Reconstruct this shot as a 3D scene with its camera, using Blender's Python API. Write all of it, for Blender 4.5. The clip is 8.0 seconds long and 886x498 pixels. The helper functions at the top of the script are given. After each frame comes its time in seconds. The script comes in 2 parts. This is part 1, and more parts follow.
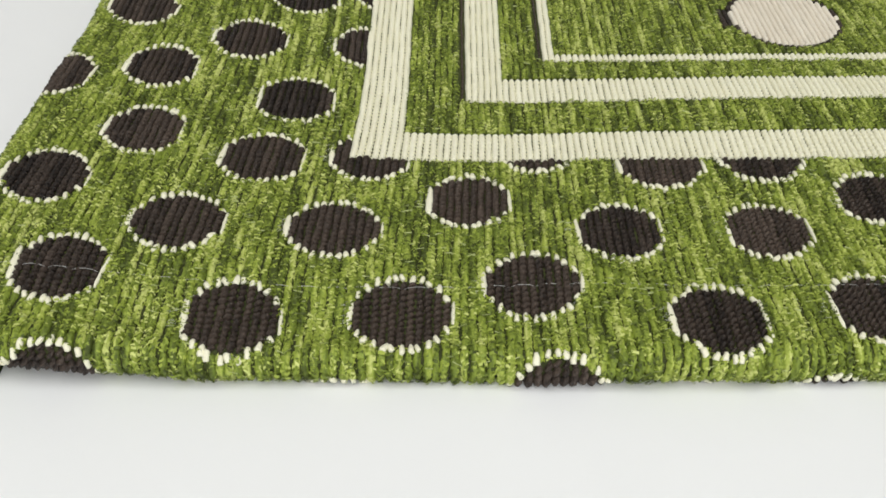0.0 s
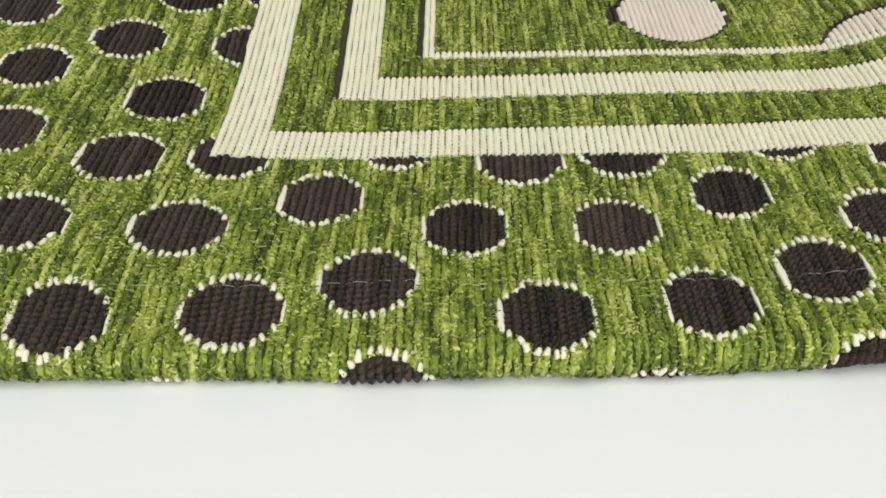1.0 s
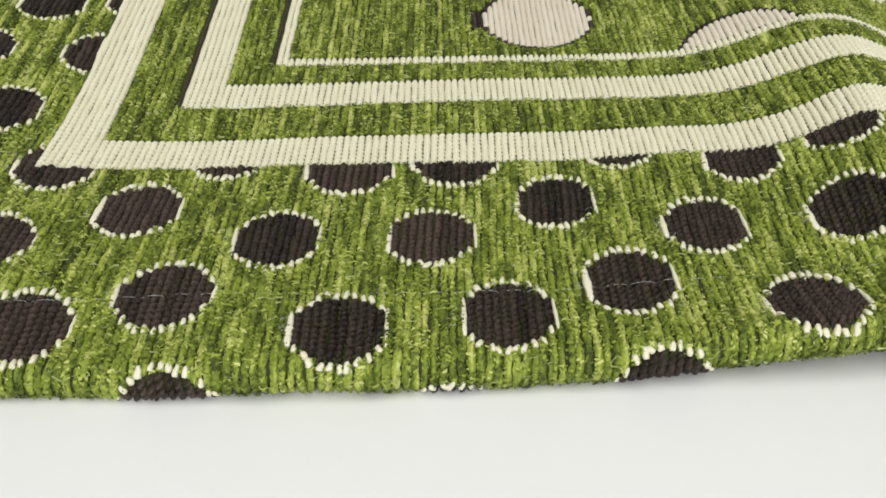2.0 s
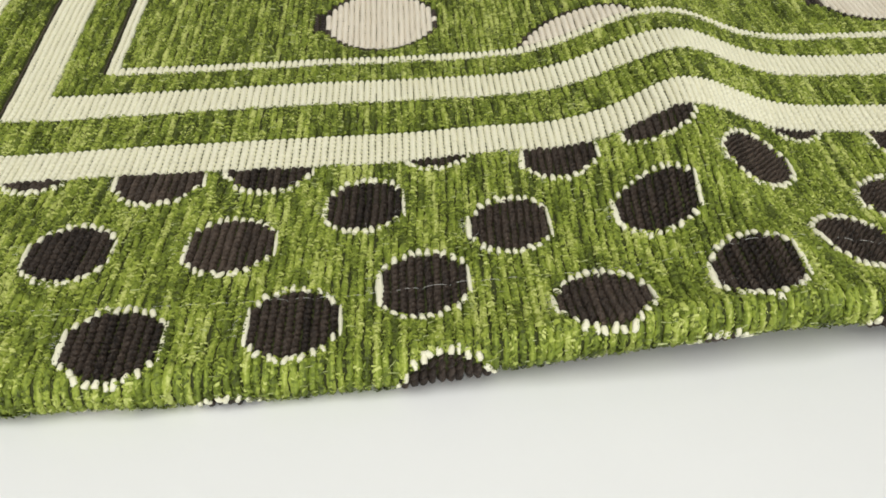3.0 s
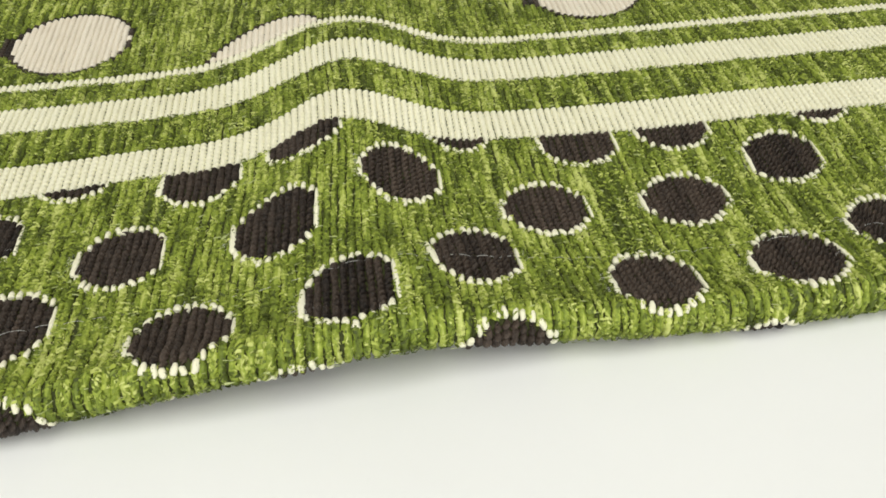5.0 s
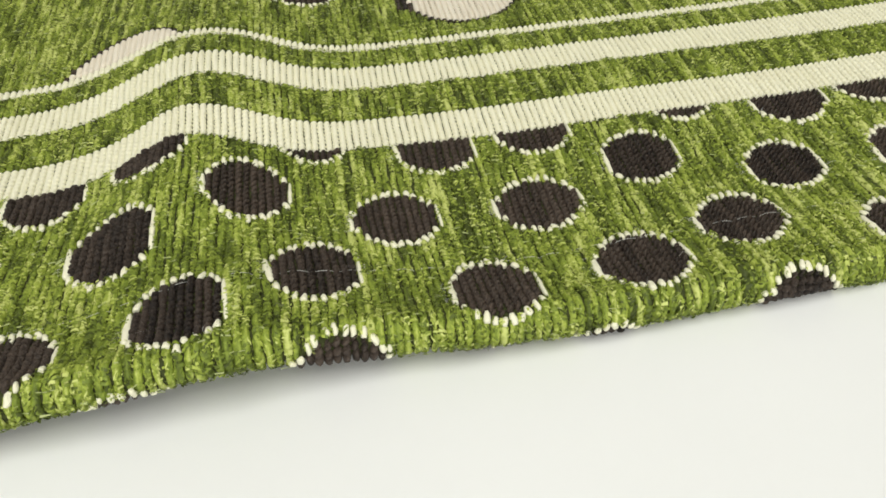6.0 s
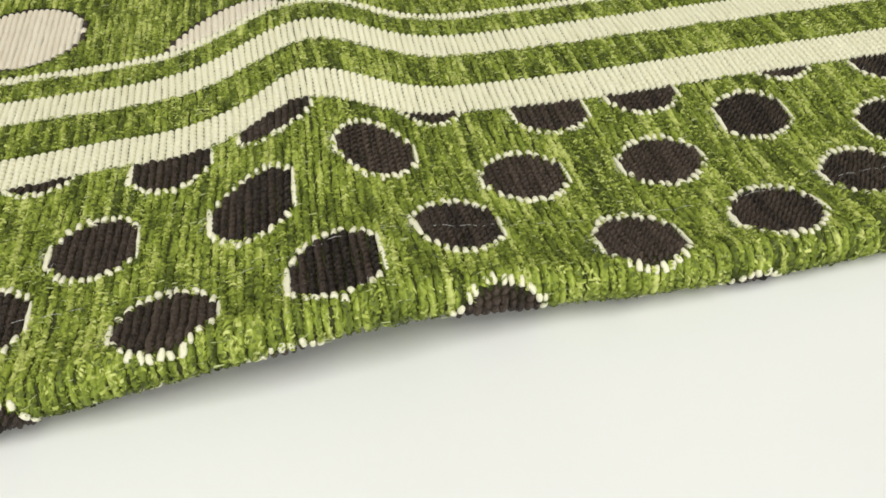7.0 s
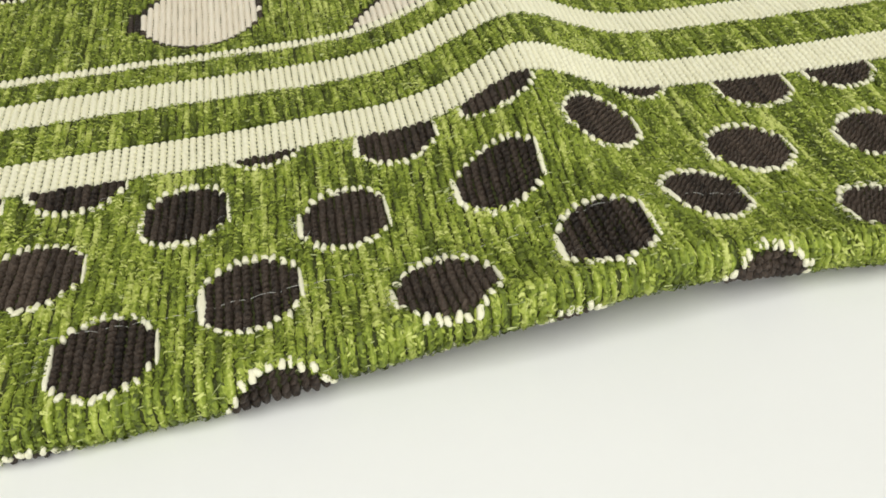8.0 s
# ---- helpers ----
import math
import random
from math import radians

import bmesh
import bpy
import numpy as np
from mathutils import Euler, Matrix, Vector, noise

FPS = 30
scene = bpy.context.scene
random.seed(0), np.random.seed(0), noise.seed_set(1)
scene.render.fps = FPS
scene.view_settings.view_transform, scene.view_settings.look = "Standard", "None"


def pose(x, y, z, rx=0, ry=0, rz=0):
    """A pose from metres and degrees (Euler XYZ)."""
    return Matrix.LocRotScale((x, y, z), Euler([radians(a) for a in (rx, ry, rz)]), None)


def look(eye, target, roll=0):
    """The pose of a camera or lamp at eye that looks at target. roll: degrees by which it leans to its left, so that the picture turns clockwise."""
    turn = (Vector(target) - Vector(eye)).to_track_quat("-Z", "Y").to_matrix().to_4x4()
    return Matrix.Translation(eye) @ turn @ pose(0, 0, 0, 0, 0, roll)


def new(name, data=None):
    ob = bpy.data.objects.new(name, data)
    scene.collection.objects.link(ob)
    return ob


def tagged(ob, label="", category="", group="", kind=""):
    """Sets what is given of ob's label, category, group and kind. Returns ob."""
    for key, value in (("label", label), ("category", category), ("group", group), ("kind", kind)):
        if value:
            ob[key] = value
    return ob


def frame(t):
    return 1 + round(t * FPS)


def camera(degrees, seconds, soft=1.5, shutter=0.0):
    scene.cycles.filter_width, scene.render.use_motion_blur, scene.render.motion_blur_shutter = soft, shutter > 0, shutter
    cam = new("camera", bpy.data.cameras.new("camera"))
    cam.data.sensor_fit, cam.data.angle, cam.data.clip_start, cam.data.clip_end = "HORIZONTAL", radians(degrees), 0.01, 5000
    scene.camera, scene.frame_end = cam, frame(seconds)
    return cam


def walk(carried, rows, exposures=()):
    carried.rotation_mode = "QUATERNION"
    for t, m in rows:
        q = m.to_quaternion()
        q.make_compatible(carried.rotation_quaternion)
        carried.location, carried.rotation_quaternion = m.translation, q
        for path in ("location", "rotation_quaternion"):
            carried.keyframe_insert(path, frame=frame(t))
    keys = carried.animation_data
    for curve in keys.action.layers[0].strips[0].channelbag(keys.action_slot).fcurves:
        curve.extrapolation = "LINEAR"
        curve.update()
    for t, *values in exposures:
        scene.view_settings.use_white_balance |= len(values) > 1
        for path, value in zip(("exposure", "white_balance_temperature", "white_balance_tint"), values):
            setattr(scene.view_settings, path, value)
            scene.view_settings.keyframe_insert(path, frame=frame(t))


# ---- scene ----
cam = camera(53.0, 8.0, soft=1.65)
# seconds, eye in metres, then yaw, pitch and roll in degrees
PATH = [
    (0, -0.00569, -0.00574, 0.16001, -0.290, -42.416, 2.070),
    (0.5, 0.01384, -0.00612, 0.16127, -0.462, -42.451, 1.945),
    (1, 0.03594, -0.00532, 0.15993, -0.463, -42.359, 1.701),
    (1.2, 0.04612, -0.00480, 0.15978, -0.484, -42.389, 1.602),
    (2.3, 0.09881, 0.00081, 0.16123, -1.503, -42.285, 1.724),
    (2.5, 0.10835, 0.00100, 0.16028, -1.893, -42.241, 1.463),
    (3, 0.13217, 0.00245, 0.15935, -3.087, -42.080, 1.184),
    (3.5, 0.14930, 0.00708, 0.16091, -3.957, -42.059, 1.009),
    (4, 0.17063, 0.01086, 0.16169, -4.694, -42.004, 0.740),
    (4.5, 0.19471, 0.01152, 0.16009, -5.699, -41.908, 0.515),
    (5, 0.22192, 0.00973, 0.15628, -6.747, -41.859, 0.302),
    (5.2, 0.23436, 0.01063, 0.15827, -7.353, -41.822, 0.245),
    (5.75, 0.25500, 0.01020, 0.15740, -8.850, -41.870, -0.020),
    (6.3, 0.24896, 0.00993, 0.15590, -10.009, -41.939, -0.297),
    (6.5, 0.24204, 0.00923, 0.15563, -10.198, -41.990, -0.328),
    (7, 0.21497, 0.00812, 0.15009, -10.514, -42.053, -0.438),
    (7.5, 0.18337, 0.01011, 0.14672, -10.955, -42.015, -0.317),
    (8, 0.15168, 0.01403, 0.14616, -11.018, -42.217, -0.181),
]
LEVEL = pose(0, 0, 0, 0, 0.9, 0)  # sets the tabletop level
walk(cam, [(t, LEVEL @ pose(x, y, z, 90 + pitch, 0, yaw) @ pose(0, 0, 0, 0, 0, roll)) for t, x, y, z, yaw, pitch, roll in PATH],
     exposures=[(0, -0.19, 6500, 8), (1.2, -0.19, 6550, 8), (2.5, -0.22, 6650, 7), (3.5, -0.20, 6700, 6), (4.5, -0.11, 6800, 5), (8, -0.14, 6800, 5)])

# ---- light: two added soft lamps, before and above the table, in a pale room ----
TABLE_Z = -0.0088
FLOOR_Z = TABLE_Z - 0.75
world = bpy.data.worlds.new("world")
scene.world = world
world.use_nodes = True
sky = world.node_tree.nodes.new("ShaderNodeTexSky")
sky.sky_type = "NISHITA"
sky.sun_disc = False
sky.sun_elevation, sky.sun_rotation = radians(50), radians(10)
world.node_tree.links.new(sky.outputs[0], world.node_tree.nodes["Background"].inputs[0])
world.node_tree.nodes["Background"].inputs[1].default_value = 0.1


def area(name, m, width, height, watts, colour):
    lamp = bpy.data.lights.new(name, "AREA")
    lamp.shape, lamp.size, lamp.size_y, lamp.energy, lamp.color = "RECTANGLE", width, height, watts, colour
    ob = new(name, lamp)
    ob.matrix_world = m
    return ob


# Area lamps added out of view; no window or roof light is known here.
area("added_front_lamp", look((0.35, -1.93, 1.05), (0.2, 0.2, 0.0)), 2.0, 1.5, 27, (1.0, 0.98, 0.95))
area("added_overhead_lamp", look((0.1, -0.45, 1.86), (0.1, 0.15, 0.0)), 1.5, 1.5, 32, (1.0, 0.99, 0.97))


# ---- materials ----
def material(name, rough=0.8, sheen=0.0, specular=0.3):
    mat = bpy.data.materials.new(name)
    mat.use_nodes = True
    tree = mat.node_tree
    bsdf = tree.nodes["Principled BSDF"]
    bsdf.inputs["Roughness"].default_value = rough
    bsdf.inputs["Specular IOR Level"].default_value = specular
    bsdf.inputs["Sheen Weight"].default_value = sheen
    bsdf.inputs["Sheen Roughness"].default_value = 0.5
    return mat, tree, bsdf


def node(tree, kind, **values):
    n = tree.nodes.new("ShaderNode" + kind)
    for key, value in values.items():
        n.inputs[key].default_value = value
    return n


def cloth_noise(tree, sx, sy, detail=3.0, rough=0.6):
    """Noise in the cloth's own coordinates (metres across and along the ribs)."""
    uv = tree.nodes.new("ShaderNodeUVMap")
    mapping = node(tree, "Mapping", Scale=(sx, sy, 1.0))
    tex = node(tree, "TexNoise", Scale=1.0, Detail=detail, Roughness=rough)
    tree.links.new(uv.outputs[0], mapping.inputs["Vector"])
    tree.links.new(mapping.outputs[0], tex.inputs["Vector"])
    return tex


def solid_noise(tree, scale, detail=3.0):
    co = tree.nodes.new("ShaderNodeTexCoord")
    tex = node(tree, "TexNoise", Scale=scale, Detail=detail, Roughness=0.6)
    tree.links.new(co.outputs["Object"], tex.inputs["Vector"])
    return tex


def ramp(tree, source, stops):
    r = tree.nodes.new("ShaderNodeValToRGB")
    while len(r.color_ramp.elements) < len(stops):
        r.color_ramp.elements.new(0.5)
    for e, (at, c) in zip(r.color_ramp.elements, stops):
        e.position, e.color = at, (*c, 1)
    tree.links.new(source, r.inputs[0])
    return r


def maths(tree, op, a, b):
    m = tree.nodes.new("ShaderNodeMath")
    m.operation = op
    for n, v in enumerate((a, b)):
        if isinstance(v, (int, float)):
            m.inputs[n].default_value = v
        else:
            tree.links.new(v, m.inputs[n])
    return m.outputs[0]


def bump(tree, bsdf, source, strength, distance):
    b = node(tree, "Bump", Strength=strength, Distance=distance)
    tree.links.new(source, b.inputs["Height"])
    tree.links.new(b.outputs[0], bsdf.inputs["Normal"])


def chenille_material():
    mat, tree, bsdf = material("green_chenille", 0.6, 0.28, 0.35)
    streak = cloth_noise(tree, 430, 45, 2.0)
    fleck = cloth_noise(tree, 1500, 1300, 2.0, 0.7)
    patch = cloth_noise(tree, 60, 25, 2.0)
    geo = tree.nodes.new("ShaderNodeNewGeometry")
    mix = maths(tree, "ADD", maths(tree, "MULTIPLY", streak.outputs[0], 1.15), maths(tree, "MULTIPLY", fleck.outputs[0], 0.35))
    mix = maths(tree, "ADD", mix, maths(tree, "MULTIPLY", patch.outputs[0], 0.25))
    mix = maths(tree, "ADD", mix, maths(tree, "MULTIPLY", geo.outputs["Random Per Island"], 0.46))
    mix = maths(tree, "MULTIPLY", maths(tree, "SUBTRACT", mix, 0.845), 1.95)
    col = ramp(tree, mix, [(0.0, (0.056, 0.074, 0.011)), (0.3, (0.132, 0.176, 0.023)), (0.55, (0.225, 0.290, 0.037)), (0.78, (0.37, 0.44, 0.072)), (1.0, (0.58, 0.63, 0.20))])
    tree.links.new(col.outputs[0], bsdf.inputs["Base Color"])
    tree.links.new(col.outputs[0], bsdf.inputs["Sheen Tint"])
    bump(tree, bsdf, fleck.outputs[0], 0.7, 0.0005)
    return mat


def yarn_material(name, dark, light, rough, sheen, fine=2200, relief=0.6, lo=0.3, hi=0.85, coarse=90):
    mat, tree, bsdf = material(name, rough, sheen, 0.3)
    fibre = solid_noise(tree, fine, 3.0)
    big = solid_noise(tree, coarse, 2.0)
    geo = tree.nodes.new("ShaderNodeNewGeometry")
    info = tree.nodes.new("ShaderNodeObjectInfo")
    mix = maths(tree, "ADD", maths(tree, "MULTIPLY", fibre.outputs[0], 0.6), maths(tree, "MULTIPLY", big.outputs[0], 0.3))
    mix = maths(tree, "ADD", mix, maths(tree, "MULTIPLY", geo.outputs["Random Per Island"], 0.15))
    mix = maths(tree, "ADD", mix, maths(tree, "MULTIPLY", info.outputs["Random"], 0.12))
    col = ramp(tree, mix, [(lo, dark), (hi, light)])
    tree.links.new(col.outputs[0], bsdf.inputs["Base Color"])
    bump(tree, bsdf, fibre.outputs[0], relief, 0.0005)
    return mat


GREEN = chenille_material()
CREAM = yarn_material("cream_cotton", (0.80, 0.77, 0.56), (0.93, 0.91, 0.73), 0.7, 0.15)
BLUSH = yarn_material("warm_white_cotton", (0.72, 0.64, 0.51), (0.88, 0.82, 0.70), 0.7, 0.15)
BROWN = yarn_material("dark_brown_yarn", (0.0060, 0.0040, 0.0033), (0.130, 0.095, 0.073), 0.40, 0.0, 2200, 1.0, 0.42, 0.86, 420)
WEFT = yarn_material("pale_weft_filament", (0.30, 0.36, 0.10), (0.58, 0.62, 0.32), 0.6, 0.0)
GROUND = yarn_material("olive_ground_weave", (0.022, 0.028, 0.008), (0.070, 0.080, 0.024), 0.9, 0.0, 900)
THREAD = yarn_material("white_sewing_thread", (0.60, 0.60, 0.58), (0.85, 0.85, 0.82), 0.4, 0.0)


def paint(name, colour, rough, spread=0.03):
    mat, tree, bsdf = material(name, rough, 0.0, 0.4)
    n = solid_noise(tree, 6.0, 4.0)
    low = tuple(c * (1 - spread) for c in colour)
    col = ramp(tree, n.outputs[0], [(0.3, low), (0.7, colour)])
    tree.links.new(col.outputs[0], bsdf.inputs["Base Color"])
    fine = solid_noise(tree, 400.0, 2.0)
    bump(tree, bsdf, fine.outputs[0], 0.04, 0.0005)
    return mat


WHITE_TOP = paint("white_laminate", (0.855, 0.862, 0.862), 0.45)
WALL = paint("white_wall_paint", (0.82, 0.81, 0.79), 0.8)
WOOD = paint("pale_floor", (0.42, 0.34, 0.26), 0.5, 0.2)


# ---- mesh helpers ----
def part(name, bm, mat, parent=None, label=""):
    me = bpy.data.meshes.new(name)
    bm.to_mesh(me)
    bm.free()
    me.materials.append(mat)
    ob = new(name, me)
    ob.parent = parent
    return tagged(ob, label)


def box(bm, x0, x1, y0, y1, z0, z1, bevel=0.0):
    got = bmesh.ops.create_cube(bm, size=1, matrix=Matrix.Translation(((x0 + x1) / 2, (y0 + y1) / 2, (z0 + z1) / 2)) @ Matrix.Diagonal((x1 - x0, y1 - y0, z1 - z0, 1)))
    if bevel:
        edges = {e for v in got["verts"] for e in v.link_edges}
        bmesh.ops.bevel(bm, geom=list(edges), offset=bevel, segments=3, affect="EDGES", profile=0.5)


def block(name, mat, parent, *size, bevel=0.0, label=""):
    bm = bmesh.new()
    box(bm, *size, bevel=bevel)
    return part(name, bm, mat, parent, label)


def quick_mesh(name, verts, quads, uvs, mat, parent, label=""):
    """One mesh object from arrays of corners and four-sided faces, with cloth coordinates."""
    me = bpy.data.meshes.new(name)
    me.vertices.add(len(verts))
    me.vertices.foreach_set("co", np.ascontiguousarray(verts, np.float32).ravel())
    me.loops.add(quads.size)
    me.loops.foreach_set("vertex_index", np.ascontiguousarray(quads, np.int32).ravel())
    me.polygons.add(len(quads))
    me.polygons.foreach_set("loop_start", np.arange(0, quads.size, 4, dtype=np.int32))
    me.polygons.foreach_set("use_smooth", np.ones(len(quads), bool))
    layer = me.uv_layers.new(name="UVMap")
    layer.data.foreach_set("uv", np.ascontiguousarray(uvs[quads.ravel()], np.float32).ravel())
    me.update(calc_edges=True)
    me.validate()
    me.materials.append(mat)
    ob = new(name, me)
    ob.parent = parent
    return tagged(ob, label)


# ---- the room: plain unseen shell added to bounce light, open at both lamps ----
def shell(name, *sizes, mat=WALL, label="", category="wall"):
    bm = bmesh.new()
    for size in sizes:
        box(bm, *size)
    return tagged(part(name, bm, mat), label, category, kind="structure")


top = FLOOR_Z + 2.7
shell("floor", (-2.5, 2.5, -2.0, 2.1, FLOOR_Z - 0.1, FLOOR_Z), mat=WOOD, label="added pale wooden floor out of view below the table", category="floor")
shell("ceiling", (-2.5, -0.7, -2.0, 2.1, top, top + 0.1), (0.9, 2.5, -2.0, 2.1, top, top + 0.1), (-0.7, 0.9, -2.0, -1.25, top, top + 0.1), (-0.7, 0.9, 0.35, 2.1, top, top + 0.1), label="added white ceiling out of view, open at the overhead lamp", category="ceiling")
shell("wall_south", (-2.5, -0.7, -2.1, -2.0, FLOOR_Z, top), (1.4, 2.5, -2.1, -2.0, FLOOR_Z, top), (-0.7, 1.4, -2.1, -2.0, FLOOR_Z, 0.25), (-0.7, 1.4, -2.1, -2.0, 1.85, top), label="added white wall out of view, open at the front lamp")
shell("wall_north", (-2.5, 2.5, 2.0, 2.1, FLOOR_Z, top), label="added plain white wall out of view")
shell("wall_west", (-2.6, -2.5, -2.1, 2.1, FLOOR_Z, top), label="added plain white wall out of view")
shell("wall_east", (2.5, 2.6, -2.1, 2.1, FLOOR_Z, top), label="added plain white wall out of view")

table = tagged(new("table"), "smooth white table standing under the green cloth", "table")
block("tabletop", WHITE_TOP, table, -0.75, 1.05, -0.55, 0.75, TABLE_Z - 0.03, TABLE_Z, bevel=0.004)
for lx in (-0.7, 0.95):
    for ly in (-0.5, 0.65):
        block("leg", WHITE_TOP, table, lx, lx + 0.05, ly, ly + 0.05, FLOOR_Z, TABLE_Z - 0.03, bevel=0.003)

# ---- the lie of the cloth ----
RIB = 0.00215      # distance between ribs
KNOT = 0.0020      # length of one knot along a rib
NOSE = 0.1343      # where the front fold begins to turn over
LEFT = -0.1278     # where the left fold begins
BUMPS = [          # soft swellings: height, centre, spread
    (0.0091, 0.2796, 0.1347, 0.0614, 0.0128),
    (0.0033, 0.0517, 0.1731, 0.0266, 0.0571),
    (-0.0110, 0.0303, 0.2327, 0.1154, 0.0810),
    (0.0033, 0.1938, 0.1669, 0.0598, 0.0325),
    (0.0069, 0.2008, 0.1330, 0.0373, 0.0100),
    (0.0063, 0.2287, 0.1634, 0.0157, 0.0117),
    (-0.0034, -0.0351, 0.1375, 0.0447, 0.0100),
    (0.0050, 0.3742, 0.1429, 0.0271, 0.0256),
    (0.0029, 0.1060, 0.2437, 0.0451, 0.0264),
    (0.0010, 0.1612, 0.2182, 0.0101, 0.0152),
    (-0.0021, 0.2404, 0.2091, 0.0150, 0.0247),
    (-0.0025, 0.3189, 0.2025, 0.0368, 0.0233),
    (0.0083, 0.2125, 0.2585, 0.0198, 0.0446),
    (-0.0021, 0.3939, 0.1993, 0.0350, 0.0353),
]
PULLS = [          # slight pulls in the plane: shift, centre, spread
    (0.0024, 0.0015, 0.1018, 0.2311, 0.0232, 0.0613),
    (-0.0021, 0.0053, 0.2402, 0.2130, 0.0396, 0.0483),
    (-0.0008, 0.0023, 0.3479, 0.1938, 0.0387, 0.0492),
    (-0.0053, -0.0031, -0.0719, 0.2147, 0.0546, 0.0769),
    (0.0037, 0.0002, 0.2036, 0.2191, 0.0249, 0.0371),
    (0.0013, 0.0023, 0.1500, 0.1990, 0.0150, 0.0466),
    (-0.0007, 0.0014, 0.2967, 0.1683, 0.0496, 0.0150),
    (-0.0008, 0.0020, 0.1263, 0.1702, 0.0487, 0.0150),
    (-0.0004, -0.0016, 0.0597, 0.1582, 0.0150, 0.0218),
    (-0.0009, -0.0034, 0.2130, 0.2535, 0.0150, 0.0166),
    (0.0019, 0.0005, 0.3349, 0.2151, 0.0292, 0.0398),
    (-0.0004, 0.0027, 0.3937, 0.1635, 0.0150, 0.0234),
    (0.0017, 0.0031, 0.2550, 0.1510, 0.0179, 0.0193),
    (0.0037, 0.0004, -0.0355, 0.2399, 0.0378, 0.0447),
]


def height(x, y):
    t = x - (0.2142 + 0.1306 * (y - 0.2))
    w = np.where(t < 0, -0.0021 + 0.2887 * np.clip(y - 0.2, -0.02, 0.1), 0.0174)
    w = np.maximum(w, 0.011)
    z = 0.0058 + -0.0080 * x + -0.0076 * (y - 0.2)
    z = z + 0.0078 / (1 + np.exp(-(y - 0.1822) / 0.0056)) * np.exp(-0.5 * (t / w) ** 2)
    for a, cx, cy, sx, sy in BUMPS:
        z = z + a * np.exp(-0.5 * ((x - cx) / sx) ** 2 - 0.5 * ((y - cy) / sy) ** 2)
    return z - 0.004 / (1 + np.exp(-(y - 0.335) / 0.02))


def drawn_back(x, v):
    """How far the front of the cloth is pulled back beside the wrinkle."""
    w = np.where(x < 0.2455, 0.1210, 0.1167)
    f = np.clip((0.1869 - v) / 0.1358, 0, 1)
    return 0.0124 * np.exp(-0.5 * ((x - 0.2455) / w) ** 2) * f * f * (3 - 2 * f)


def lie(u, v):
    """The place in the world of a point of the cloth, u across the ribs and v along them."""
    x = u - 0.0074 / (1 + np.exp(-(u - 0.2489) / 0.0466))
    a = np.maximum(NOSE - v, 0)
    vt = np.maximum(v, NOSE)
    y = vt + 0.1266 * np.maximum(x, 0) ** 2 + drawn_back(x, vt)
    dx = 0
    for px, py, cx, cy, sx, sy in PULLS:
        e = np.exp(-0.5 * ((x - cx) / sx) ** 2 - 0.5 * ((vt - cy) / sy) ** 2)
        y, dx = y + py * e, dx + px * e
    x = x + dx
    z = height(x, y)
    rho = np.clip(0.5 * (z + 0.0085), 0.0028, 0.0045)
    turn = np.minimum(a / rho, np.pi)
    y = y - rho * np.sin(turn) + np.maximum(a - np.pi * rho, 0)
    z = z - rho * (1 - np.cos(turn))
    b = np.maximum(LEFT - u, 0)
    left = 0.0036
    turn = np.minimum(b / left, np.pi)
    x = x + b - left * np.sin(turn) + np.maximum(b - np.pi * left, 0)
    z = z - left * (1 - np.cos(turn))
    x = x - 0.10 * np.maximum(y - 0.28, 0) * np.clip((-u - 0.03) / 0.11, 0, 1)
    c, s = LEVEL[0][0], LEVEL[0][2]
    return np.stack([c * x + s * z, y, np.maximum(c * z - s * x, TABLE_Z + 0.0006)], -1)


def frames(u, v):
    """Place and the three directions of the cloth: across, along and out of it."""
    e = 0.0004
    p = lie(u, v)
    du, dv = lie(u + e, v) - lie(u - e, v), lie(u, v + e) - lie(u, v - e)
    du /= np.linalg.norm(du, axis=-1, keepdims=True) + 1e-12
    dv /= np.linalg.norm(dv, axis=-1, keepdims=True) + 1e-12
    n = np.cross(du, dv)
    n /= np.linalg.norm(n, axis=-1, keepdims=True) + 1e-12
    return p, du, dv, n


# ---- the woven pattern ----
U0, U1, V0, V1 = -0.1445, 0.488, 0.1105, 0.405
PERIOD_U, PERIOD_V = 0.1169, 0.1007
DOT_R = 0.0119
BASE_DOTS = [(-0.0531, 0.1432), (-0.0131, 0.1464), (0.0192, 0.1564), (-0.0325, 0.1784), (0.0028, 0.1936), (0.0439, 0.1780), (-0.0569, 0.2109), (-0.0265, 0.2150), (0.0238, 0.2208)]
BAND = [((-0.0325, 0.2144), (-0.0186, 0.2292)), ((-0.0000, 0.2480), (0.0150, 0.2625)), ((0.0291, 0.2744), (0.0325, 0.2788))]
PALE_DOTS = [(0.1233, 0.3060), (0.1945, 0.2718), (0.3196, 0.3104)]
PALE_R = 0.0208
DEEP_DOTS = [(0.0560, 0.3535), (0.2540, 0.3300)]
dots = [(u + i * PERIOD_U, v + j * PERIOD_V, DOT_R, False) for j in (-1, 0, 1) for i in (-1, 0, 1, 2, 3, 4) for u, v in BASE_DOTS]
dots = [d for d in dots if U0 - 0.012 < d[0] < U1 and 0.100 < d[1] < V1 and (d[0] < -0.022 or d[1] < 0.2285)]
dots += [(u, v, PALE_R, True) for u, v in DEEP_DOTS]


def inside(k, u, v):
    (ou, ov), (iu, iv) = BAND[k]
    return (u > ou) & (v > ov), (u > iu) & (v > iv)


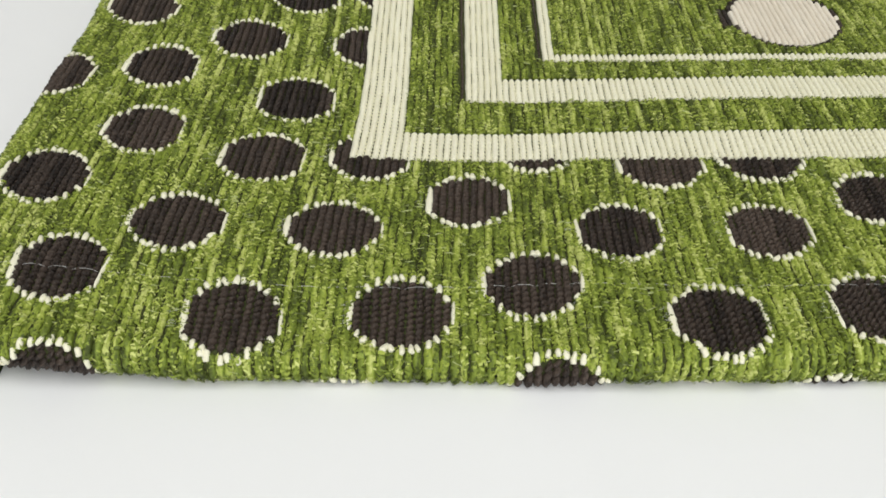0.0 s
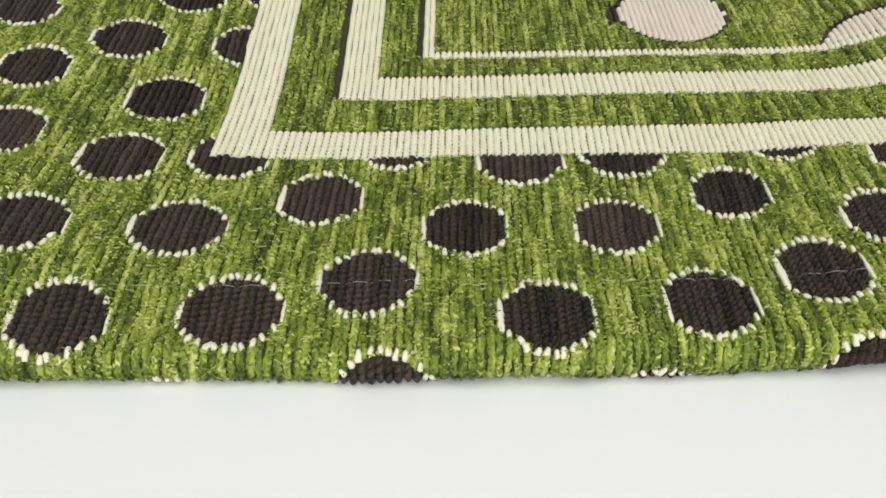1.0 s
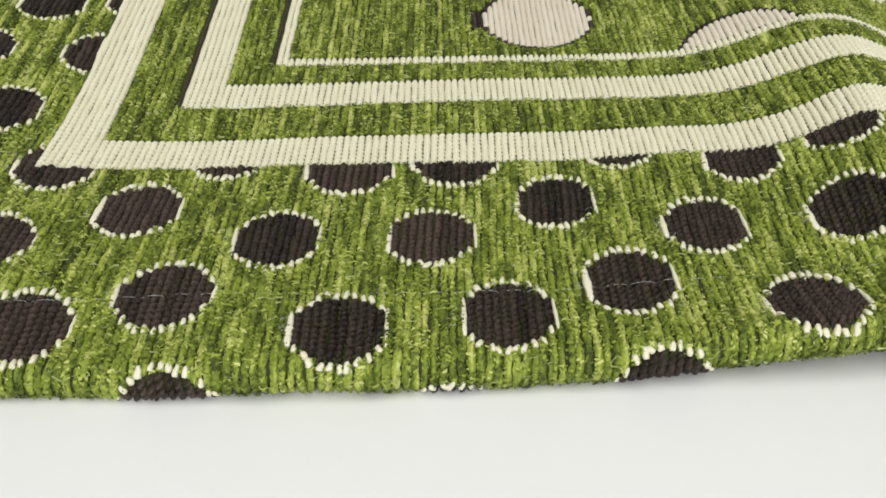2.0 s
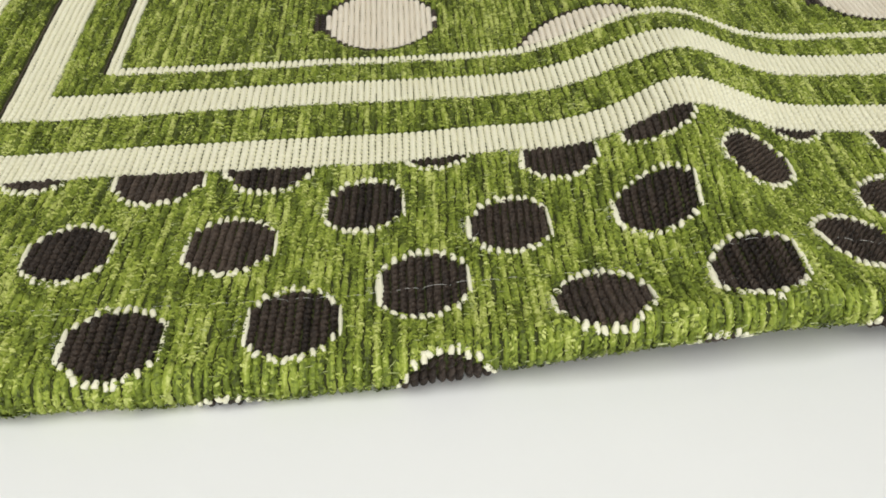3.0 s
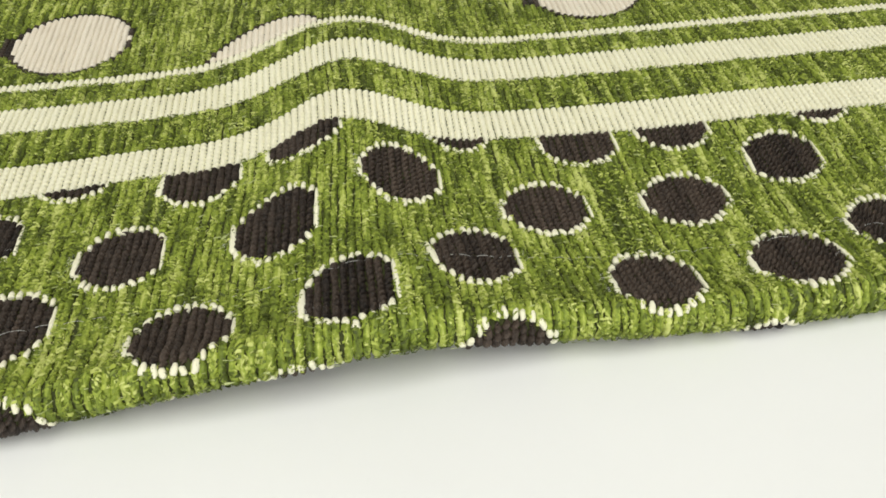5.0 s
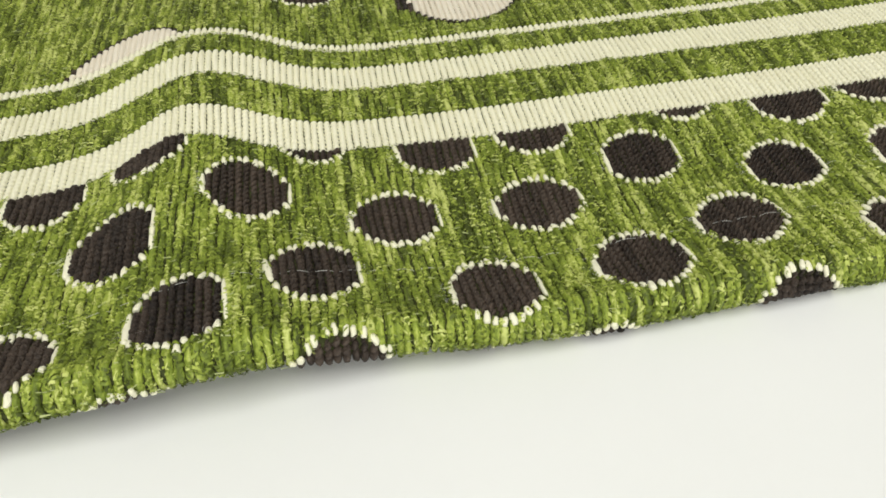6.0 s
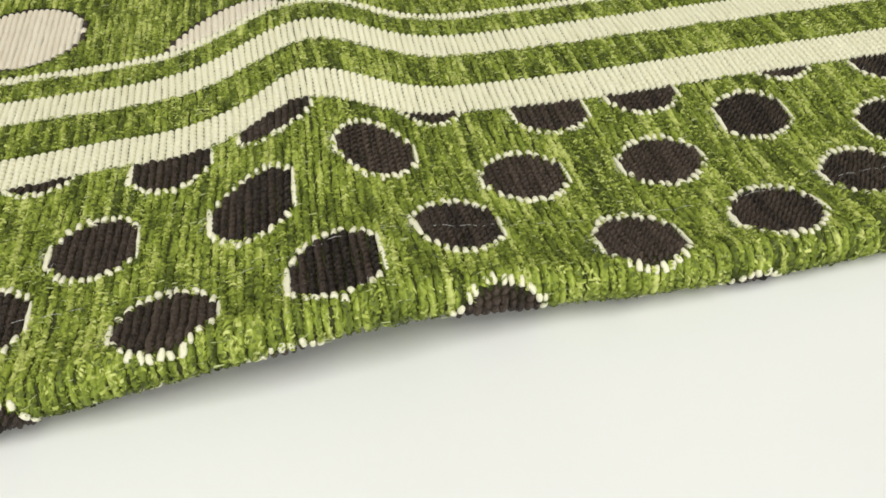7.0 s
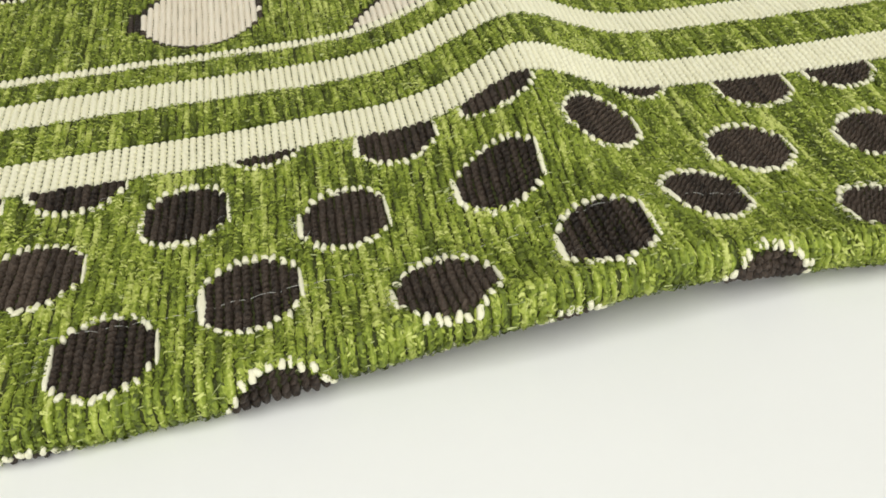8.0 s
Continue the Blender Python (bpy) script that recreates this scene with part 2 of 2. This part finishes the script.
def classes(u, v):
    """0 green, 1 to 3 the bands, 4 and 5 dark lines beside them, 6 to 8 dark rings, 10 on the dark dots, 200 on the pale dots."""
    c = np.zeros(v.shape, int)
    outer = inside(0, u, v)[0]
    for n, (du, dv, r, inner) in enumerate(dots):
        if abs(u - du) < r - 0.0008:
            hit = np.abs(v - dv) < math.sqrt(r * r - (u - du) ** 2) - 0.0006
            c = np.where(hit & ((not outer.any()) | inner | ~outer), 10 + n, c)
    core = inside(2, u, v)[1]
    for n, (du, dv) in enumerate(PALE_DOTS):
        if abs(u - du + 0.0016) < PALE_R + 0.0030:
            far = np.hypot(u - du, v - dv)
            shade = (far < PALE_R + (0.0019 if u < du else 0.0014)) | ((np.abs(v - dv) < 0.0072) & (du - PALE_R - 0.0046 < u) & (u < du))
            c = np.where(core & (far < PALE_R), 200 + n, np.where(core & shade, 6 + n, c))
    for k in range(3):
        o, i = inside(k, u, v)
        c = np.where(o & ~i, k + 1, c)
        dark = (u > BAND[k][0][0] - RIB) & (u <= BAND[k][0][0]) & (v > BAND[k][0][1] + 0.001) & (k > 0)
        c = np.where(dark, 3 + k, c)
    return c


columns = np.arange(math.floor(U0 / RIB), math.ceil(U1 / RIB)) * RIB
fine_v = np.arange(V0, V1, 0.0002)
runs = {}
for u in columns:
    c = classes(u, fine_v)
    cut = np.flatnonzero(np.diff(c)) + 1
    for a, b in zip(np.r_[0, cut], np.r_[cut, len(c)]):
        if b - a > 2:
            runs.setdefault(int(c[a]), []).append((u, fine_v[a], fine_v[b - 1]))

rng = np.random.default_rng(7)


def fullness(u):
    """How thick the chenille yarn of each rib is; it differs from rib to rib."""
    k = np.round(u / RIB)
    return 1 + 0.10 * np.sin(k * 12.9898) + 0.09 * np.sin(k * 4.137 + 1.3)


def drift(u, v):
    """How a chenille rib wanders to and fro along its length."""
    k = np.round(u / RIB)
    return 0.00018 * np.sin(v * 260 + k * 2.7) + 0.00012 * np.sin(v * 610 + k * 5.1) + 0.00012 * np.sin(k * 7.7)


def ribbed(some, step, sides, radius, lump, rough, wander, slant=0.0, far_step=None, end=0.0006, sharp=1.0, loose=6.28, dip=None, tall=1.0, plush=False):
    """Half-round yarns that lie along the cloth: corners, faces and cloth coordinates. lump: how far they narrow
    between knots; dip: how far they sink there; tall: height over half the width; plush: thickness and course of the chenille ribs."""
    dip = lump if dip is None else dip
    us, vs, hs, quads, base = [], [], [], [], 0
    ang = np.linspace(0.02, math.pi - 0.02, sides + 1)
    for u, a, b in some:
        length = b - a
        s = step if a < 0.30 or not far_step else far_step
        n = max(3, int(math.ceil(length / s)) + 1)
        v = np.linspace(a, b, n)
        taper = np.sqrt(np.clip(np.minimum(v - a, b - v) / end, 0.12, 1))
        phase = rng.uniform(0, 6.28)
        waist = 1 - np.abs(np.sin(np.pi * v / KNOT + phase * loose / 6.28)) ** sharp
        r = radius * taper * (fullness(u) if plush else 1)
        r = r * (1 + (0.10 if loose > 1 else 0.03) * np.sin(v * 420 + phase * 2.1) + rng.normal(0, rough, n))
        mid = u + wander * (np.sin(v * 260 + phase) + 0.6 * np.sin(v * 700 + 2 * phase)) + rng.normal(0, wander * 0.3)
        if plush:
            mid = mid + drift(u, v)
        rr = r[:, None] * (1 + rng.normal(0, rough, (n, sides + 1)))
        us.append((mid[:, None] + rr * (1 - lump * waist)[:, None] * np.cos(ang)).ravel())
        hs.append((rr * tall * (1 - dip * waist)[:, None] * np.sin(ang)).ravel())
        vs.append((np.repeat(v, sides + 1).reshape(n, -1) + slant * np.cos(ang) + rng.normal(0, rough * s * 0.8, (n, sides + 1))).ravel())
        i = (np.arange(n - 1)[:, None] * (sides + 1) + np.arange(sides)).ravel() + base
        quads.append(np.stack([i, i + sides + 1, i + sides + 2, i + 1], -1))
        base += n * (sides + 1)
    u, v, h, q = np.concatenate(us), np.concatenate(vs), np.concatenate(hs), np.concatenate(quads)
    p, _, _, out = frames(u, v)
    return p + out * h[:, None], q[:, ::-1], np.stack([u, v], -1)


# ---- the cloth and its parts ----
cloth = tagged(new("woven_throw"), "wrinkled green chenille throw with brown dots and cream bands", "throw blanket")

gu, gv = np.meshgrid(np.arange(U0 - 0.012, U1 + 0.004, 0.0016), np.arange(0.092, V1 + 0.004, 0.0012))
p, _, _, out = frames(gu.ravel(), gv.ravel())
rows_n, cols_n = gu.shape
i = (np.arange(rows_n - 1)[:, None] * cols_n + np.arange(cols_n - 1)).ravel()
quads = np.stack([i, i + 1, i + cols_n + 1, i + cols_n], -1)
n_all = gu.size
upper = p - out * 0.0002
lower = p - out * 0.0016
edge = np.concatenate([np.arange(cols_n), np.arange(1, rows_n) * cols_n + cols_n - 1, (rows_n - 1) * cols_n + np.arange(cols_n - 2, -1, -1), np.arange(rows_n - 2, 0, -1) * cols_n])
nxt = np.roll(edge, -1)
quads = np.concatenate([quads, quads[:, ::-1] + n_all, np.stack([edge, edge + n_all, nxt + n_all, nxt], -1)])
uv = np.stack([gu.ravel(), gv.ravel()], -1)
quick_mesh("ground_weave", np.concatenate([upper, lower]), quads, np.concatenate([uv, uv]), GROUND, cloth, "olive ground weave under the pile")


def tufts(some, gap, far_gap):
    """Small flat tufts of pile all over the green ribs: corners, faces and cloth coordinates."""
    us, vs = [], []
    for u, a, b in some:
        n = int((b - a) / (gap if a < 0.29 else far_gap)) + 1
        us.append(np.full(n, u))
        vs.append(rng.uniform(a + 0.0002, b - 0.0002, n))
    u, v = np.concatenate(us), np.concatenate(vs)
    n = len(u)
    ang = rng.uniform(0.35, math.pi - 0.35, n)
    swell = 0.00106 * fullness(u) + 0.00016 * np.sin(v * 330 + u * 9000) + rng.normal(0, 0.00014, n)
    mid = u + drift(u, v) + rng.normal(0, 0.00012, n)
    spread = rng.uniform(0.22, 0.62, n)
    tall = rng.uniform(0.00016, 0.00044, n)
    lean = rng.normal(0, 0.00028, n)
    corners = []
    for side in (-1, 0, 1):
        turn = ang + side * spread
        r = swell + rng.normal(0.00005, 0.00014, n) + (0.00006 if side == 0 else 0)
        for edge in (-1, 1):
            p, du, dv, out = frames(mid + r * np.cos(turn), v + side * lean + edge * tall * rng.uniform(0.5, 1.1, n))
            corners.append(p + out * (r * np.sin(turn) + edge * rng.normal(0.00003, 0.00007, n))[:, None])
    k = 6 * np.arange(n)[:, None]
    quads = np.concatenate([k + [0, 1, 3, 2], k + [2, 3, 5, 4]])
    return np.stack(corners, 1).reshape(-1, 3), quads, np.repeat(np.stack([u, v], -1), 6, 0)


near = [r for r in runs[0] if r[1] < 0.135 and -0.045 < r[0] < 0.34] + [r for r in runs[0] if 0.135 <= r[1] < 0.165 and 0.06 < r[0] < 0.28]
near = near[:300]
taken = set(near)
rest = [r for r in runs[0] if r not in taken]


def pile(name, some, label=""):
    v, q, uv = ribbed(some, 0.0009, 4, 0.00096, 0.10, 0.10, 0.00006, far_step=0.0014, plush=True)
    tv, tq, tuv = tufts(some, 0.00024, 0.00036)
    return quick_mesh(name, np.concatenate([v, tv]), np.concatenate([q, tq + len(v)]), np.concatenate([uv, tuv]), GREEN, cloth, label)


for run in near:
    pile("chenille_rib", [run])
tagged(pile("green_pile", rest, "fluffy lime and olive chenille ribs"), kind="stuff")

for k in (4, 5, 6, 7, 8):
    if k in runs:
        v, q, uv = ribbed(runs[k], 0.0006, 4, 0.00042 if k < 6 else 0.00105, 0.3, 0.06, 0.0001, sharp=0.5)
        quick_mesh("dark_line" if k < 6 else "dark_ring", v, q, uv, BROWN, cloth, "narrow dark brown outline weave")

for k, name in ((1, "wide_cream_band"), (2, "inner_cream_band"), (3, "thin_cream_stripe")):
    v, q, uv = ribbed(runs[k], 0.00025, 6, 0.00110, 0.43, 0.03, 0.00006, slant=0.0002, end=0.0005, sharp=0.8, loose=0.9, dip=0.10, tall=1.1)
    quick_mesh(name, v, q, uv, CREAM, cloth, "ribbed cream cotton band")

for n in range(len(PALE_DOTS)):
    if 200 + n in runs:
        v, q, uv = ribbed(runs[200 + n], 0.0003, 6, 0.00113, 0.38, 0.03, 0.00006, slant=0.0002, end=0.0005, sharp=0.8, loose=0.9, dip=0.10, tall=1.1)
        quick_mesh("pale_dot", v, q, uv, BLUSH, cloth, "warm white ribbed dot edged in dark brown")


def bead(length, lumps, skew):
    """A short tapered stitch, one to three lumps long, with its length along y."""
    bm = bmesh.new()
    rings, sides = (5, 6) if lumps == 1 else (9, 6)
    loops = []
    for a in range(rings):
        t = (a + 0.35) / (rings - 0.3)
        r = 0.00086 * (math.sin(math.pi * t ** (0.8 + skew)) ** 0.42) * (1 - 0.22 * abs(math.cos(math.pi * lumps * t)) * (lumps > 1))
        shift = skew * 0.0008 * math.sin(6 * t)
        loops.append([bm.verts.new((shift + r * math.cos(s * 6.2832 / sides), (t - 0.5) * length, 0.9 * r * math.sin(s * 6.2832 / sides))) for s in range(sides)])
    for a, b in zip(loops, loops[1:]):
        for s in range(sides):
            bm.faces.new((a[s], b[s], b[(s + 1) % sides], a[(s + 1) % sides])).smooth = True
    bm.faces.new(loops[0])
    bm.faces.new(loops[-1][::-1])
    bmesh.ops.recalc_face_normals(bm, faces=bm.faces[:])
    me = bpy.data.meshes.new("outline_stitch")
    bm.to_mesh(me)
    bm.free()
    me.materials.append(CREAM)
    return me


SHORT = [bead(0.0031, 1, k) for k in (-0.25, -0.1, 0.1, 0.3)]
LONG = [bead(0.0078, 3, k) for k in (-0.1, 0.1)]


def stitch(u, v, mesh, parent, stretch=1.0, fat=1.0):
    p, du, dv, n = (w[0] for w in frames(np.array([u]), np.array([v])))
    tilt = rng.normal(0, 0.04 if mesh in LONG else 0.22)
    a, b = du * math.cos(tilt) + dv * math.sin(tilt), dv * math.cos(tilt) - du * math.sin(tilt)
    w = rng.uniform(0.80, 1.18) * fat
    m = Matrix.Identity(4)
    spot = p + n * rng.uniform(0.0006, 0.0009)
    for r in range(3):
        m[r][0], m[r][1], m[r][2], m[r][3] = a[r] * w, b[r] * stretch, n[r], spot[r]
    ob = new("outline_stitch", mesh)
    ob.parent = parent
    ob.matrix_basis = m


for n, (du, dv, r, inner) in enumerate(dots):
    if 10 + n not in runs:
        continue
    v, q, uv = ribbed(runs[10 + n], 0.0002, 7, 0.00107, 0.55, 0.05, 0.00010, slant=0.0004, sharp=1.3, loose=2.4, dip=0.95, tall=1.6)
    dot = quick_mesh("dark_dot", v, q, uv, BROWN, cloth, "dark brown knotted dot outlined in cream stitches")
    used = [u for u, _, _ in runs[10 + n]]
    for u, a, b in runs[10 + n]:
        half = math.sqrt(max(r * r - (u - du) ** 2, 1e-9))
        for side in (-1, 1):
            vv = dv + side * (half + 0.0003)
            if V0 + 0.001 < vv < V1 and (inner or not (u > BAND[0][0][0] and vv > BAND[0][0][1])):
                stitch(u + rng.normal(0, 0.00026), vv + rng.normal(0, 0.0003), SHORT[rng.integers(4)], dot, rng.uniform(0.75, 1.2))
    for u, near_u in ((min(used) - RIB * 0.78, min(used)), (max(used) + RIB * 0.78, max(used))):
        half = math.sqrt(max(r * r - (near_u - du) ** 2, 1e-9)) * 0.98
        low, high = dv - half, dv + half
        if not inner and u > BAND[0][0][0]:
            high = min(high, BAND[0][0][1])
        low = max(low, V0 + 0.001)
        if dv < 0.13:
            for vv in np.arange(0.1225, high, 0.0026):
                stitch(u, vv, SHORT[rng.integers(4)], dot, 0.8)
        elif u > U0 + 0.002 and high - low > 0.0015:
            stitch(u, (low + high) / 2, LONG[rng.integers(2)], dot, (high - low) / 0.0078, 1.3 if u < du else 0.85)

# ---- loose fibres of the pile ----
green = runs[0]
weights = np.array([b - a if a < 0.30 else 0.3 * (b - a) for _, a, b in green])
pick = rng.choice(len(green), 20000, p=weights / weights.sum())
u = np.array([green[k][0] for k in pick])
v = np.array([rng.uniform(green[k][1], green[k][2]) for k in pick])
ang = rng.uniform(0.3, math.pi - 0.3, len(u))
p, du, dv, out = frames(u + 0.0011 * np.cos(ang), v)
root = p + out * (0.0010 * np.sin(ang))[:, None]
way = du * (np.cos(ang) * 0.8 + rng.normal(0, 0.5, len(u)))[:, None] + dv * rng.normal(0, 0.7, len(u))[:, None] + out * (0.5 * np.abs(rng.normal(0.4, 0.4, len(u))))[:, None]
way /= np.linalg.norm(way, axis=1, keepdims=True)
across = np.cross(way, out)
across /= np.linalg.norm(across, axis=1, keepdims=True) + 1e-9
length = rng.uniform(0.0005, 0.0012, len(u))[:, None]
wide = rng.uniform(0.00006, 0.00013, len(u))[:, None]
corners = np.stack([root - across * wide, root + across * wide, root + way * length + across * wide * 0.3, root + way * length - across * wide * 0.3], 1).reshape(-1, 3)
tagged(quick_mesh("pile_fibre", corners, np.arange(len(corners)).reshape(-1, 4), np.repeat(np.stack([u, v], -1), 4, 0), GREEN, cloth, "loose fibres of the green pile"), kind="stuff")


# ---- pale weft filaments that show between the ribs ----
pick = rng.choice(len(green), 4500, p=weights / weights.sum())
u = np.array([green[k][0] for k in pick]) + rng.uniform(-0.0012, 0.0012, len(pick))
v = np.array([rng.uniform(green[k][1], green[k][2]) for k in pick])
reach = rng.uniform(0.0004, 0.0012, len(u))
wide = rng.uniform(0.00004, 0.00009, len(u))
lean = rng.normal(0, 0.25, len(u))
ends = []
for side, off in ((-1, -1), (1, -1), (1, 1), (-1, 1)):
    p, du, dv, out = frames(u + side * reach, v + off * wide + side * reach * lean)
    ends.append(p + out * (0.00115 + 0.0002 * rng.normal(0, 1, len(u)))[:, None])
corners = np.stack(ends, 1).reshape(-1, 3)
tagged(quick_mesh("weft_filament", corners, np.arange(len(corners)).reshape(-1, 4), np.repeat(np.stack([u, v], -1), 4, 0), WEFT, cloth, "pale weft filaments between the ribs"), kind="stuff")


# ---- ragged weft ends beside the dots, and stray cotton hairs ----
def ribbons(name, u, v, reach_u, reach_v, curl, rise, wide, mat, label):
    """Thin flat filaments, each a chain of four faces that starts at (u, v)."""
    n = len(u)
    rows_ = []
    for k in range(5):
        t = k / 4
        uu, vv = u + reach_u * t + curl * math.sin(3.14 * t) * reach_v / 0.002, v + reach_v * t + curl * math.sin(3.14 * t)
        p, du, dv, out = frames(uu, vv)
        h = 0.0009 + rise * math.sin(3.14 * t)
        side = dv * np.sign(np.abs(reach_u) - np.abs(reach_v))[:, None] + du * np.sign(np.abs(reach_v) - np.abs(reach_u))[:, None]
        for edge in (-1, 1):
            rows_.append(p + out * h[:, None] + side * (edge * wide * (1 - 0.6 * t))[:, None])
    k = 10 * np.arange(n)[:, None]
    quads = np.concatenate([k + [2 * a, 2 * a + 1, 2 * a + 3, 2 * a + 2] for a in range(4)])
    ob = quick_mesh(name, np.stack(rows_, 1).reshape(-1, 3), quads, np.repeat(np.stack([u, v], -1), 10, 0), mat, cloth, label)
    return tagged(ob, kind="stuff")


fu, fv = [], []
for du, dv, r, inner in dots:
    if dv > 0.128 and not inner:
        n = rng.integers(8, 15)
        fu.append(np.full(n, du - r - 0.0008) + rng.normal(0, 0.0003, n))
        fv.append(dv + rng.uniform(-0.0045, 0.0045, n))
fu, fv = np.concatenate(fu), np.concatenate(fv)
keep = ~((fu > BAND[0][0][0]) & (fv > BAND[0][0][1] - 0.001)) & (fu > LEFT)
fu, fv = fu[keep], fv[keep]
n = len(fu)
ribbons("weft_end", fu, fv, -rng.uniform(0.0008, 0.0022, n), rng.normal(0, 0.0002, n), rng.normal(0, 0.0001, n), rng.uniform(0.0001, 0.0005, n), rng.uniform(0.00003, 0.00006, n), THREAD, "short pale weft ends beside the dots")
hu, hv = [], []
for du, dv, r, inner in dots:
    if dv > 0.128:
        n = rng.integers(3, 7)
        a = rng.uniform(0, 6.28, n)
        hu.append(du + (r + 0.0004) * np.cos(a))
        hv.append(dv + (r + 0.0004) * np.sin(a))
hu, hv = np.concatenate(hu), np.concatenate(hv)
keep = ~((hu > BAND[0][0][0]) & (hv > BAND[0][0][1] - 0.001)) & (hu > LEFT)
hu, hv = hu[keep], hv[keep]
n = len(hu)
ribbons("cotton_hair", hu, hv, rng.normal(0, 0.0022, n), rng.normal(0, 0.0012, n), rng.normal(0, 0.0005, n), rng.uniform(0.0003, 0.0014, n), rng.uniform(0.00002, 0.000035, n), THREAD, "stray cotton hairs at the dots")


# ---- the sewn hem: a row of thin stitches that dip into the cloth ----
def thread(name, us, vs, hs, radius, parent):
    p, _, _, out = frames(us, vs)
    mid = p + out * hs[:, None]
    along = np.gradient(mid, axis=0)
    along /= np.linalg.norm(along, axis=1, keepdims=True)
    side = np.cross(along, out)
    side /= np.linalg.norm(side, axis=1, keepdims=True)
    ring = [mid + radius * (side * math.cos(a) + out * math.sin(a)) for a in (0, 1.571, 3.142, 4.712)]
    verts = np.stack(ring, 1).reshape(-1, 3)
    i = np.arange(len(us) - 1)[:, None] * 4
    quads = np.concatenate([np.stack([i + s, i + (s + 1) % 4, i + 4 + (s + 1) % 4, i + 4 + s], -1) for s in range(4)]).reshape(-1, 4)
    return quick_mesh(name, verts, quads, np.repeat(np.stack([us, vs], -1), 4, 0), THREAD, parent)


start = -0.12
while start < 0.46:
    long = rng.uniform(0.0058, 0.0068)
    us = np.linspace(start, start + long, 9)
    vs = 0.1552 + 0.0006 * np.sin(us * 40) + 0.0002 * np.sin(np.linspace(0, math.pi, 9))
    on_dot = any(abs(us[4] - d[0]) < d[2] - 0.001 and abs(vs[4] - d[1]) < d[2] - 0.001 for d in dots)
    thread("hem_stitch", us, vs, (0.00062 if on_dot else 0.0003) + 0.00066 * np.sin(np.linspace(0, math.pi, 9)) ** 0.5, 0.000055, cloth)
    start += long + rng.uniform(0.0003, 0.0007)
